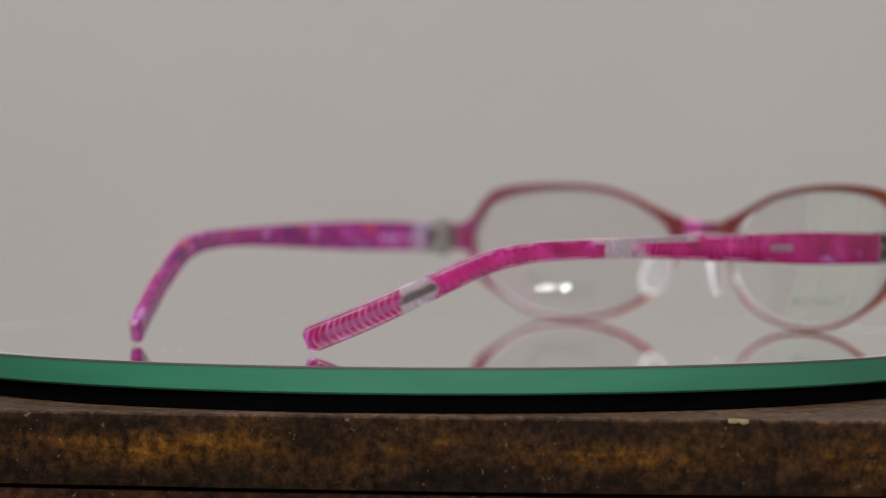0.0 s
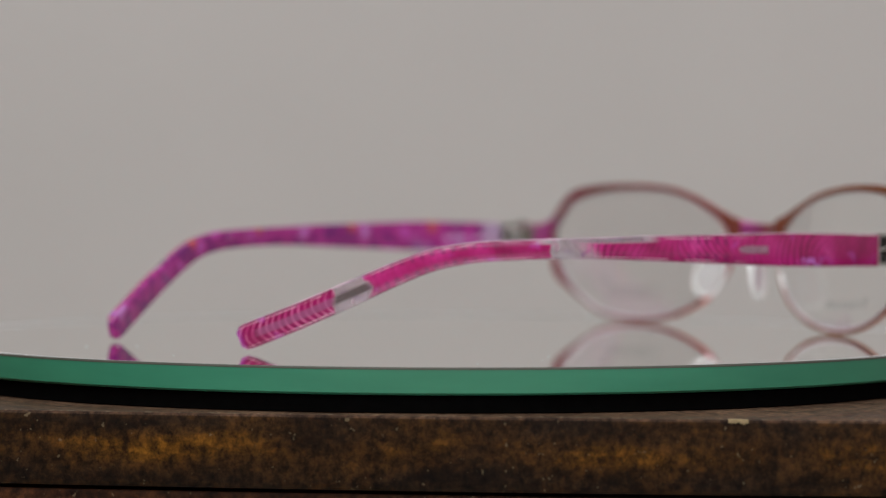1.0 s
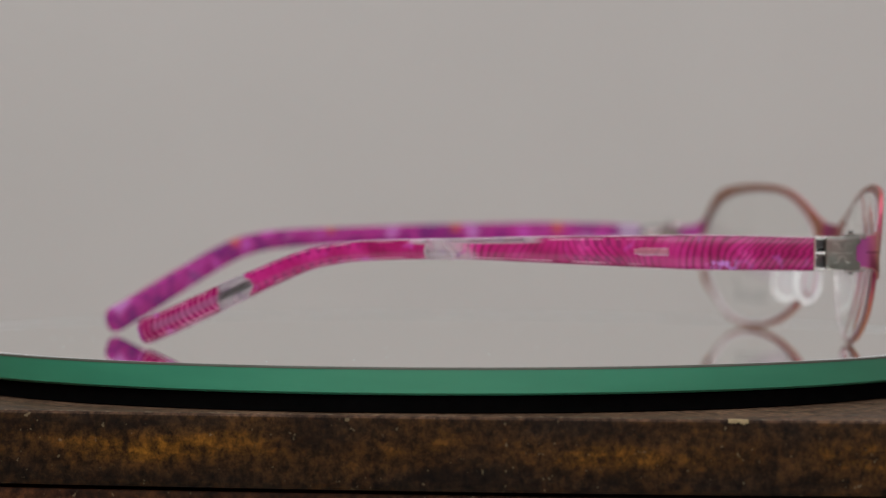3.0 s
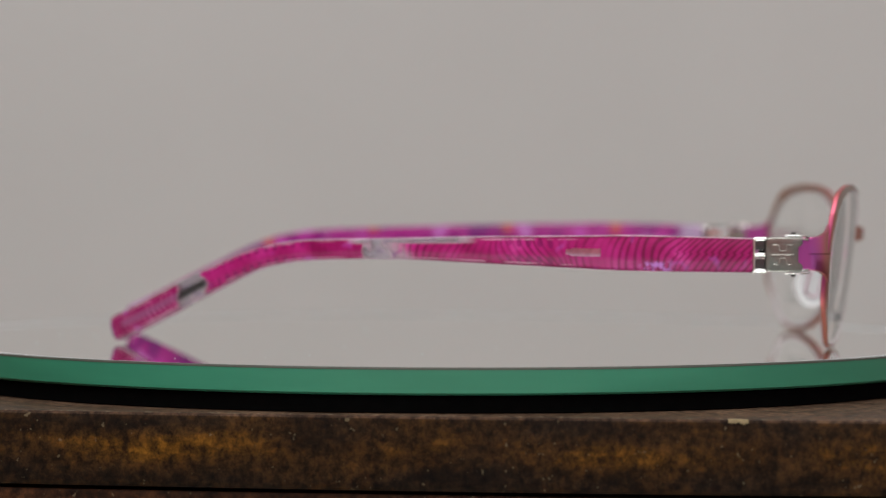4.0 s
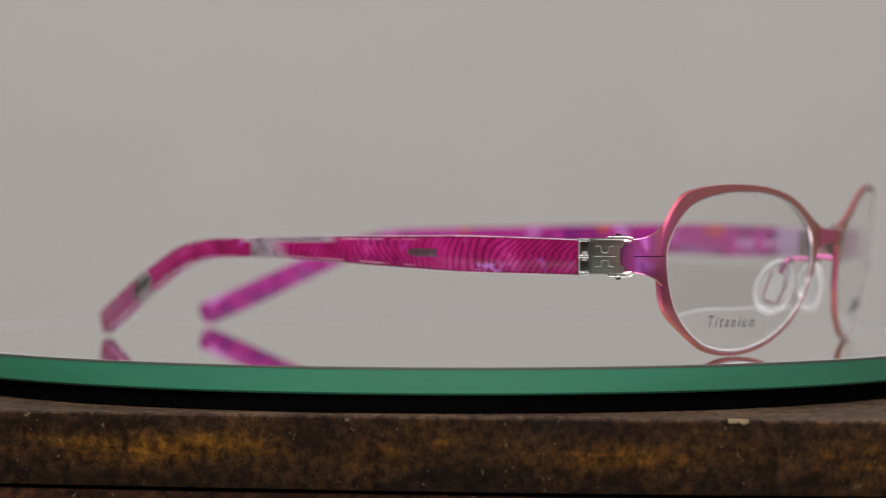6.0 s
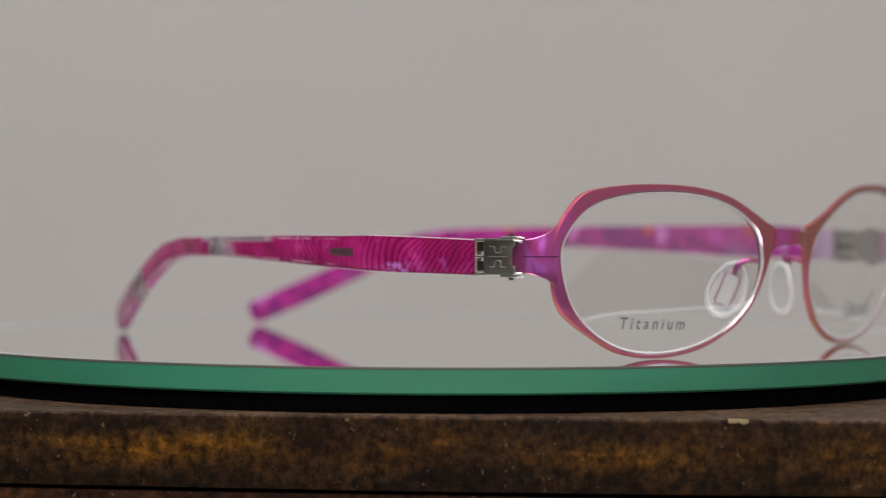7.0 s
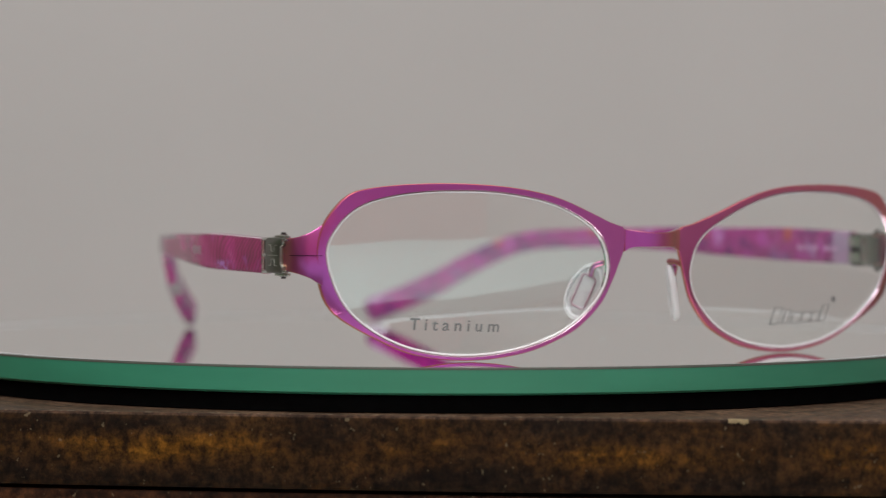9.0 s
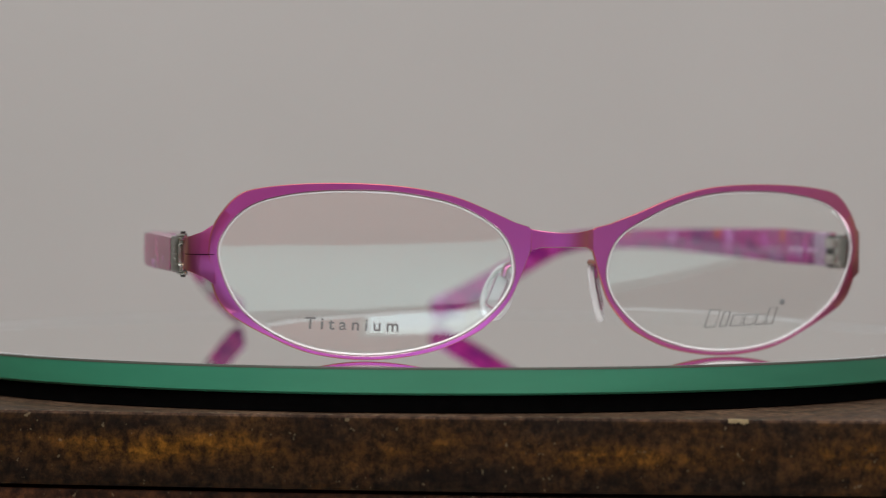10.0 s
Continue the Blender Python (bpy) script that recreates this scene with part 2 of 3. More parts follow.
BLACK.node_tree.nodes["Principled BSDF"].inputs["Specular IOR Level"].default_value = 0.0
WOOD = m_wood("stained_dark_wood", (0.017, 0.010, 0.0055), (0.046, 0.022, 0.006), (0.132, 0.060, 0.007), 0.23)
WOOD_TOP = m_wood("paler_wood_top", (0.040, 0.024, 0.017), (0.066, 0.041, 0.029), (0.10, 0.064, 0.044))
WOOD_LOW = m_wood("reddish_dark_wood", (0.020, 0.009, 0.005), (0.040, 0.017, 0.008), (0.07, 0.03, 0.012))
TITANIUM = m_anodised("anodised_titanium", 0.33, 230.0)
TITANIUM_CUT = m_anodised("anodised_cut_edge", 0.55, 210.5, (0.10, 0.022, 0.045), (0.14, 0.03, 0.06), 4.6, 1.85, 0.88)
TITANIUM_BACK = m_anodised("bronze_anodised_back", 0.42, 221.0, (0.05, 0.016, 0.018), (0.08, 0.024, 0.026), 4.0)
STRIPES = m_acetate_stripes()
MARBLE = m_acetate_marble(False)
MARBLE_CLEAR = m_acetate_marble(True)
# clear acetate edge, its colour lightened to hold the bevel highlight
EDGE = m_plain("clear_edge_highlight", (0.50, 0.30, 0.42), 0.14, 0, 0.65, 190)
setin(EDGE.node_tree.nodes["Principled BSDF"], Coat_Weight=0.8, Coat_Roughness=0.04)
STEEL = m_plain("brushed_steel", (0.235, 0.228, 0.205), 0.38, 1.0, 0.08, 900)
# the hinge steel with shade put into its colour
DARK_STEEL = m_plain("shadowed_hinge_steel", (0.10, 0.10, 0.10), 0.35, 1.0, 0.1, 900)
LENS = m_glass("lens_glass", 0.0, (0.99, 0.995, 0.99), 1.74)
setin(LENS.node_tree.nodes["Principled BSDF"], Specular_IOR_Level=0.75)
BEVEL = m_plain("frosted_lens_bevel", (0.93, 0.91, 0.92), 0.15, 0, 0.03, 300)
setin(BEVEL.node_tree.nodes["Principled BSDF"], Transmission_Weight=0.15, Coat_Weight=0.6, Coat_Roughness=0.05)
LENS_EDGE = m_plain("cut_lens_edge", (0.62, 0.50, 0.54), 0.3, 0, 0.05, 300)
LENS_EDGE.node_tree.nodes["Principled BSDF"].inputs["Transmission Weight"].default_value = 0.6
SILICONE = m_glass("clear_silicone", 0.25, (0.93, 0.92, 0.93), 1.40)
SILICONE.node_tree.nodes["Principled BSDF"].inputs["Transmission Weight"].default_value = 0.45
PINK_WIRE = m_plain("pinkish_wire", (0.32, 0.17, 0.22), 0.4, 0.3, 0.1, 500)
CLEAR = m_glass("clear_soft_silicone", 0.15, (0.95, 0.94, 0.95), 1.40)
CLEAR.node_tree.nodes["Principled BSDF"].inputs["Transmission Weight"].default_value = 0.7
PALE = m_plain("pale_laminate", (0.68, 0.88, 0.88), 0.35, 0, 0.03, 5)
BEIGE = m_plain("beige_paint", (0.62, 0.52, 0.38), 0.5, 0, 0.04, 8)
CURTAIN = m_plain("pale_green_cloth", (0.32, 0.56, 0.32), 0.85, 0, 0.15, 30)
EDGE_GLINT = m_plain("edge_glint_white", (0.82, 0.84, 0.90), 0.3, 0, 0.05, 300)
POLISH = m_plain("polished_pink_chamfer", (0.78, 0.56, 0.66), 0.24, 1.0, 0.06, 500)
INLAY = m_plain("rosy_polished_inlay", (0.55, 0.32, 0.44), 0.28, 1.0, 0.2, 700)
GLOW, _nt, _b = material("lamp_glass")
_b.inputs["Emission Color"].default_value = (1.0, 0.98, 0.95, 1)
setin(_b, Emission_Strength=26.0, Roughness=0.2)
SEAM = m_plain("ground_glass_line", (0.07, 0.075, 0.06), 0.6, 0, 0.1, 200)
RELIEF = m_plain("glinting_steel_relief", (0.38, 0.37, 0.34), 0.4, 1.0, 0.1, 900)
BRIGHT = m_plain("polished_steel", (0.66, 0.65, 0.63), 0.27, 1.0, 0.05, 900)
INK = m_plain("grey_lens_print", (0.16, 0.16, 0.16), 0.6, 0, 0.1, 500)
PALE_INK = m_plain("pale_temple_print", (0.44, 0.24, 0.42), 0.6, 0, 0.1, 500)
WORN = m_plain("rubbed_wood_fleck", (0.16, 0.115, 0.075), 0.7, 0, 0.4, 700)
CHIP = m_plain("bare_wood_chip", (0.36, 0.27, 0.14), 0.7, 0, 0.2, 900)


# ---- mesh helpers ----
def finish(name, bm, mat, smooth=True):
    bmesh.ops.recalc_face_normals(bm, faces=bm.faces[:])
    me = bpy.data.meshes.new(name)
    bm.to_mesh(me)
    bm.free()
    for mt in (mat if isinstance(mat, (list, tuple)) else (mat,)):
        me.materials.append(mt)
    if smooth:
        me.shade_smooth()
        me.set_sharp_from_angle(angle=radians(38))
    return me


def part(name, bm, mat, parent=None, label="", smooth=True):
    ob = new(name, finish(name, bm, mat, smooth))
    if parent is not None:
        ob.parent = parent
    return tagged(ob, label) if label else ob


def box_bm(lo, hi, bevel=0.0, bm=None):
    bm = bm or bmesh.new()
    r = bmesh.ops.create_cube(bm, size=1.0)
    for v in r["verts"]:
        v.co = Vector([lo[i] + (hi[i] - lo[i]) * (v.co[i] + 0.5) for i in range(3)])
    if bevel:
        bmesh.ops.bevel(bm, geom=[e for e in bm.edges if e.verts[0] in r["verts"]], offset=bevel, segments=2, affect="EDGES", profile=0.6)
    return bm


def loft(bm, loops, closed=True, cap=True):
    """Skin a row of equal loops of points."""
    rings = [[bm.verts.new(p) for p in loop] for loop in loops]
    n = len(rings[0])
    for a, b in zip(rings, rings[1:]):
        for i in range(n if closed else n - 1):
            j = (i + 1) % n
            bm.faces.new((a[i], a[j], b[j], b[i]))
    if cap and closed:
        bm.faces.new(rings[0][::-1])
        bm.faces.new(rings[-1])
    return rings


def tube(points, radius, sides=10, bm=None):
    bm = bm or bmesh.new()
    pts = [Vector(p) for p in points]
    loops = []
    for i, p in enumerate(pts):
        d = (pts[min(i + 1, len(pts) - 1)] - pts[max(i - 1, 0)]).normalized()
        a = d.cross(Vector((0.31, 0.2, 0.93))).normalized()
        b = d.cross(a)
        loops.append([p + (a * math.cos(k) + b * math.sin(k)) * radius for k in [2 * math.pi * q / sides for q in range(sides)]])
    loft(bm, loops)
    return bm


def smooth_curve(pts, per, closed=False):
    """Catmull-Rom through the points."""
    p = [np.array(q, float) for q in pts]
    n, out = len(p), []
    for i in range(n if closed else n - 1):
        if closed:
            a, b, c, d = p[i - 1], p[i], p[(i + 1) % n], p[(i + 2) % n]
        else:
            a, b, c, d = p[max(i - 1, 0)], p[i], p[i + 1], p[min(i + 2, n - 1)]
        for k in range(per):
            t = k / per
            out.append(0.5 * (2 * b + (c - a) * t + (2 * a - 5 * b + 4 * c - d) * t * t + (3 * b - a - 3 * c + d) * t ** 3))
    if not closed:
        out.append(p[-1])
    return np.array(out)


def lathe(profile, n=160, centre=(0, 0), cap=True):
    bm = bmesh.new()
    rings = []
    for r, z in profile:
        rings.append([bm.verts.new((centre[0] + r * math.cos(2 * math.pi * k / n), centre[1] + r * math.sin(2 * math.pi * k / n), z)) for k in range(n)])
    for a, b in zip(rings, rings[1:]):
        for k in range(n):
            j = (k + 1) % n
            bm.faces.new((a[k], a[j], b[j], b[k]))
    if cap:
        bm.faces.new(rings[0])
        bm.faces.new(rings[-1])
    return bm


# ---- the room ----
X0, X1, YB, YF, Z0, Z1 = -1.6, 1.6, -2.3, 0.95, -0.75, 1.60


def build_room():
    def st(name, bm, mat, label):
        return tagged(part(name, bm, mat, None, "", False), label, kind="structure")
    st("wall_north", box_bm((X0 - 0.1, YF, Z0), (X1 + 0.1, YF + 0.1, Z1)), WALL, "plain warm grey painted wall behind the display")
    st("wall_east", box_bm((X1, YB, Z0), (X1 + 0.1, YF, Z1)), WALL, "plain warm grey painted side wall")
    # out of view; added dark so that little light comes from the left
    st("wall_west", box_bm((X0 - 0.1, YB, Z0), (X0, YF, Z1)), DARK_WALL, "unseen side wall, made dark brown to weaken light from the left")
    st("floor", box_bm((X0 - 0.1, YB - 0.1, Z0 - 0.1), (X1 + 0.1, YF + 0.1, Z0)), FLOOR, "brown wooden floor")
    st("ceiling", box_bm((X0 - 0.1, YB - 0.1, Z1), (X1 + 0.1, YF + 0.1, Z1 + 0.1)), CEILING, "white painted ceiling")
    # unseen wall behind the camera with a window opening; its pink tints the lens reflections
    bm = bmesh.new()
    wx0, wx1, wz0, wz1 = 0.27, 1.29, 0.63, 1.27
    for lo, hi in (((X0 - 0.1, Z0), (wx0, Z1)), ((wx1, Z0), (X1 + 0.1, Z1)), ((wx0, Z0), (wx1, wz0)), ((wx0, wz1), (wx1, Z1))):
        box_bm((lo[0], YB - 0.1, lo[1]), (hi[0], YB, hi[1]), 0, bm)
    st("wall_south", bm, DUSKY, "unseen wall with a window, pink to tint the lens reflections")
    win = tagged(new("window_1"), "white framed window with daylight outside", kind="structure")
    win.matrix_world = pose(0, 0, 0)
    for lo, hi in (((wx0, wz0), (wx1, wz0 + 0.05)), ((wx0, wz1 - 0.05), (wx1, wz1)), ((wx0, wz0 + 0.05), (wx0 + 0.05, wz1 - 0.05)), ((wx1 - 0.05, wz0 + 0.05), (wx1, wz1 - 0.05))):
        part("window_frame", box_bm((lo[0], YB - 0.08, lo[1]), (hi[0], YB - 0.02, hi[1]), 0.004), CEILING, win)
    part("mullion", box_bm((0.93, YB - 0.02, wz0 + 0.05), (1.0, YB + 0.05, wz1 - 0.05), 0.004), BEIGE, win, "beige painted mullion")


build_room()


def build_counter():
    # added out of view; size and pale cyan are set for the lens reflections
    c = tagged(new("counter"), "unseen pale counter, added for the pale area reflected in the lenses", "counter")
    c.matrix_world = pose(0, 0, 0)
    part("worktop", box_bm((-1.1, -1.10, -0.21), (1.1, -0.50, -0.17), 0.003), PALE, c, "pale laminate worktop")
    part("body", box_bm((-1.05, -1.07, Z0), (1.05, -0.55, -0.21), 0.002), WALL, c)


def build_wall_lamp():
    c = tagged(new("wall_lamp"), "small white globe lamp on the dark wall", "lamp")
    c.matrix_world = pose(X0, -0.68, 0.57)
    bm = bmesh.new()
    r = bmesh.ops.create_uvsphere(bm, u_segments=32, v_segments=16, radius=0.016)
    bmesh.ops.translate(bm, verts=r["verts"], vec=(0.11, 0, 0))
    part("globe", bm, GLOW, c, "glowing white glass globe")
    part("bracket", tube([(0.0, 0, -0.05), (0.06, 0, -0.06), (0.11, 0, -0.015)], 0.006), STEEL, c)


def build_curtain():
    # added out of view, only to give the lenses their green reflection
    bm = bmesh.new()
    ys = np.linspace(0.42, 0.74, 65)
    front = [(X0 + 0.05 + 0.018 * math.sin((y - 0.42) * 2 * math.pi / 0.055) + 0.006 * math.sin(y * 61), y) for y in ys]
    loop = front + [(x - 0.004, y) for x, y in reversed(front)]
    loft(bm, [[(x, y, z) for x, y in loop] for z in (Z0 + 0.03, 0.0, 0.7, Z1 - 0.03)])
    c = tagged(new("curtain"), "unseen pale green curtain, added for the green reflection in the lenses", "curtain")
    c.matrix_world = pose(0, 0, 0)
    part("cloth", bm, CURTAIN, c)
    part("rail", tube([(X0 + 0.05, 0.36, Z1 - 0.03), (X0 + 0.05, 0.80, Z1 - 0.03)], 0.01), STEEL, c)


build_counter()
build_wall_lamp()
build_curtain()

# ---- wooden stand ----
def bowed_board(z0, z1, inset=0.0, bevel=0.0012):
    """A board with a gently bowed front edge."""
    r, cx, cy = 1.21 - inset, 0.141, 1.0835
    xs = np.linspace(-0.20, 0.22, 61)
    out = [(x, cy - math.sqrt(r * r - (x - cx) ** 2)) for x in xs] + [(0.22, 0.03), (-0.20, 0.03)]
    c = np.mean(out, axis=0)
    loops = []
    for z, k in ((z0, bevel), (z0 + bevel, 0), (z1 - bevel, 0), (z1 - 0.4 * bevel, 0.4 * bevel), (z1, bevel)):
        loops.append([(c[0] + (x - c[0]) * (1 - k / 0.07), c[1] + (y - c[1]) * (1 - k / 0.07), z) for x, y in out])
    bm = bmesh.new()
    loft(bm, loops)
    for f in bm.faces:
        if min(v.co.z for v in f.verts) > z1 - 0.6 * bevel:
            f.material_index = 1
    return bm


ZT = -0.0085
stand = tagged(new("wooden_stand"), "dark stained wooden stand with a bowed worn edge", "stand")
stand.matrix_world = pose(0, 0, 0)
# the board's top face takes a paler, greyer wood than its edge
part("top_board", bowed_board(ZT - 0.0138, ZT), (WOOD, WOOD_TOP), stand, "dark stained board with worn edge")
part("lower_board", bowed_board(ZT - 0.040, ZT - 0.0146, 0.0006), (WOOD_LOW, WOOD_LOW), stand, "reddish brown lower board")
part("spacer", box_bm((-0.17, -0.07, ZT - 0.0146), (0.19, 0.02, ZT - 0.0138)), BLACK, stand)
part("pedestal", box_bm((-0.12, -0.08, Z0), (0.14, 0.02, ZT - 0.040), 0.004), WOOD, stand)

# ---- turning mirror disc ----
turntable = tagged(new("display_turntable"), "round mirror turntable with green glass edge on black base", "turntable")
RD = 0.1132
part("mirror", lathe([(RD - 0.0002, 0.0), (RD - 0.0008, -0.0002), (RD - 0.0008, -0.0006)], 256), MIRROR, turntable, "polished round mirror surface")
part("glass_edge", lathe([(RD - 0.0007, -0.0003), (RD, -0.0003), (RD, -0.0046), (RD - 0.0004, -0.0050), (RD - 0.02, -0.0050), (RD - 0.02, -0.0008)], 256), GREEN, turntable, "green polished glass edge")
part("seam", lathe([(RD - 0.0006, -0.00005), (RD - 0.0004, 0.00018), (RD - 0.0001, 0.00018), (RD + 0.00003, -0.0001), (RD + 0.00003, -0.0003), (RD - 0.0006, -0.0004)], 256, cap=False), SEAM, turntable, "dark ground line at the mirror edge")
# added pale ring: paints the edge glint that the lenses reflect
part("glint_ring", lathe([(RD - 0.0027, 0.00001), (RD - 0.0026, 0.00003), (RD - 0.0009, 0.00003), (RD - 0.0007, 0.00001)], 256, cap=False), EDGE_GLINT, turntable, "pale ring painting the glint of the mirror edge")
part("base", lathe([(RD - 0.0015, -0.0050), (RD - 0.0008, -0.0054), (RD - 0.0008, ZT + 0.0002), (RD - 0.003, ZT)], 200), BLACK, turntable, "matt black base disc")

bm = bmesh.new()
rng = random.Random(11)
for k in range(26):
    a, r = rng.uniform(0, 2 * math.pi), RD * math.sqrt(rng.uniform(0.05, 0.97))
    g = bmesh.ops.create_icosphere(bm, subdivisions=1, radius=rng.uniform(0.00007, 0.00016))
    for v in g["verts"]:
        v.co = Vector((v.co.x * 1.5 + r * math.cos(a), v.co.y + r * math.sin(a), v.co.z * 0.5 + 0.00005))
tagged(part("dust", bm, PALE, turntable, "fine pale dust on the mirror"), kind="stuff")

# ---- spectacles ----
glasses = tagged(new("eyeglasses"), "pink oval titanium eyeglasses with striped magenta temples, standing open", "eyeglasses")
CX = -1.0
CF = -1.7


def front_y(u, z):
    k = min(1.0, max(0.0, (u - 42.0) / 22.0))
    return 18.4 - 11.8 * (u / 65.0) ** 2 + 0.95 * k * k * (3 - 2 * k) + 0.0875 * (z - 16.0) + 0.046 * (z - 13.0) - (z - 17.0) ** 2 / 230.0


def at_front(side, u, z, dy=0.0):
    if side < 0:
        # this side sits a little lower by the nose and is a little thinner below the temple
        z += -0.95 * math.exp(-((u - 18.0) / 9.0) ** 2) * min(1.0, max(0.0, (z - 14.0) / 13.0)) + 0.45 * math.exp(-((u - 60.0) / 7.0) ** 2) * min(1.0, max(0.0, (14.0 - z) / 6.0))
        u += 0.5 * min(1.0, max(0.0, (u - 35.0) / 30.0))
    x = side * u + CF
    return Vector((x * MM, (front_y(u, z) + SKEW * (65.0 - x) + dy) * MM, z * MM))


SKEW = 0.0105
LC = np.array((37.3, 17.0))
LENS_LINE = [(65.3, 20.3), (63.7, 25.8), (59.0, 30.1), (50.9, 32.2), (40.7, 32.8), (30.5, 32.2), (20.4, 29.8), (12.2, 24.8), (9.4, 18.2),
             (11.1, 12.0), (17.5, 5.9), (26.4, 2.3), (37.1, 1.0), (47.7, 2.4), (56.4, 6.4), (62.2, 12.0)]
RIM_LINE = [(67.0, 20.6), (66.9, 23.0), (66.3, 25.6), (64.9, 28.3), (62.3, 31.4), (59.0, 33.0), (50.8, 34.0), (40.6, 34.2), (30.5, 33.5), (21.4, 31.7), (13.4, 28.5), (9.5, 26.75), (6.2, 25.5),
            (6.1, 22.4), (7.2, 18.8), (8.4, 15.4), (10.2, 11.4), (13.4, 7.6), (17.2, 4.8), (25.4, 1.5), (36.5, 0.15), (47.2, 1.4), (55.9, 5.0),
            (62.0, 8.5), (64.7, 11.3), (66.1, 14.6), (66.8, 17.8)]


def polar(line, per, closed=True):
    q = smooth_curve(line, per, closed) - LC
    ang = np.arctan2(q[:, 1], q[:, 0])
    o = np.argsort(ang)
    ang, rad = ang[o], np.hypot(q[:, 0], q[:, 1])[o]
    return lambda a: np.interp((a + math.pi) % (2 * math.pi) - math.pi, np.r_[ang[-1] - 2 * math.pi, ang, ang[0] + 2 * math.pi], np.r_[rad[-1], rad, rad[0]])


R_IN, R_OUT = polar(LENS_LINE, 24), polar(RIM_LINE, 16)


def rim_mesh(side):
    bm = bmesh.new()
    loops = []
    n = 220
    for k in range(n + 1):
        a = 2 * math.pi * k / n
        ri, ro = float(R_IN(a)), float(R_OUT(a))
        ro = max(ro, ri + 0.85)
        d = np.array((math.cos(a), math.sin(a)))
        prof = ((ri - 0.02, 0.12), (ri + 0.20, 0.46), (ro - 0.15, 0.50), (ro, 0.35), (ro, -0.40), (ro - 0.12, -0.55), (ri + 0.1, -0.55), (ri, -0.4))
        loops.append([at_front(side, *(LC + d * r), dy) for r, dy in prof])
    rings = [[bm.verts.new(p) for p in loop] for loop in loops[:-1]]
    for i in range(n):
        a, b = rings[i], rings[(i + 1) % n]
        for q in range(8):
            f = bm.faces.new((a[q], a[(q + 1) % 8], b[(q + 1) % 8], b[q]))
            f.material_index = 1 if q in (2, 3) else 2 if q in (4, 5) else 3 if q == 0 else 0
    return bm


def lens_mesh(side):
    bm = bmesh.new()
    n, sheets = 120, []
    for dy in (0.25, -1.14):
        c = bm.verts.new(at_front(side, *LC, dy))
        rows = []
        for f in [0.987 * k / 12 for k in range(1, 13)]:
            rows.append([bm.verts.new(at_front(side, *(LC + np.array((math.cos(a), math.sin(a))) * R_IN(a) * f), dy)) for a in [2 * math.pi * k / n for k in range(n)]])
        for k in range(n):
            bm.faces.new((c, rows[0][k], rows[0][(k + 1) % n]))
        for p, q in zip(rows, rows[1:]):
            for k in range(n):
                bm.faces.new((p[k], p[(k + 1) % n], q[(k + 1) % n], q[k]))
        sheets.append(rows[-1])
    for k in range(n):
        j = (k + 1) % n
        bm.faces.new((sheets[0][k], sheets[0][j], sheets[1][j], sheets[1][k]))
    return bm


def bevel_mesh(side):
    bm = bmesh.new()
    n = 160
    rings = []
    for k in range(n):
        a = 2 * math.pi * k / n
        d = np.array((math.cos(a), math.sin(a)))
        r = float(R_IN(a))
        rings.append([bm.verts.new(at_front(side, *(LC + d * q), dy)) for q, dy in ((r - 0.46, 0.18), (r - 0.36, 0.30), (r - 0.10, 0.34), (r - 0.03, 0.10), (r - 0.03, -0.9), (r - 0.08, -1.15), (r - 0.18, -1.18))])
    for i in range(n):
        a, b = rings[i], rings[(i + 1) % n]
        for q in range(7):
            f = bm.faces.new((a[q], a[(q + 1) % 7], b[(q + 1) % 7], b[q]))
            f.material_index = 1 if q > 2 else 0
    return bm


def bridge_mesh():
    bm = bmesh.new()
    loops = []
    for u in (-6.3, -5.6, -4.6, -2.2, 0.0, 2.2, 4.6, 5.6, 6.3):
        top = 24.75 + 0.75 * (abs(u) / 6.3) ** 2.0
        bot = 21.9 - 0.9 * max(0.0, (abs(u) - 4.0) / 2.3) ** 2
        out = 2.4 * min(1.0, max(0.0, (6.0 - abs(u)) / 3.8))
        yf = front_y(0, 23.5) + SKEW * (65.0 - u) + out
        loops.append([Vector(((u + CF) * MM, (yf + dy) * MM, z * MM)) for z, dy in ((bot, -0.35), (bot + 0.15, 0.4), (top - 0.15, 0.62), (top, 0.45), (top, -0.4), (top - 0.2, -0.55), (bot + 0.2, -0.55))])
    loft(bm, loops)
    return bm


def lug_mesh(side):
    """The end piece, bent back from the rim to the hinge."""
    bm = bmesh.new()
    dx, sk = side * (CF - CX), SKEW * (65.0 - side * 65.0)
    path = [(66.0 + dx, front_y(66.0, 20.5) + sk, 0), (67.9 + dx * 0.8, front_y(67.6, 20.5) - 0.15 + sk, 12), (69.0, front_y(68.6, 20.5) - 1.3 + sk, 45), (69.5, 3.6, 80), (69.6, 1.6, 90), (69.6, -0.5, 90)]
    loops = []
    for i, (u, y, deg) in enumerate(path):
        nx, ny = math.sin(radians(deg)), math.cos(radians(deg))
        half = (5.7, 4.3, 3.5, 3.2, 3.15, 3.15)[i]
        thin = (0.55, 0.8, 1.0, 1.0, 1.0, 1.0)[i]
        loops.append([Vector(((side * (u + nx * o * thin) + CX) * MM, (y + ny * o * thin) * MM, (20.55 + h) * MM)) for h, o in ((-half, -0.4), (-half, 0.3), (-half + 0.2, 0.48), (half - 0.2, 0.48), (half, 0.3), (half, -0.4))])
    loft(bm, loops)
    return bm


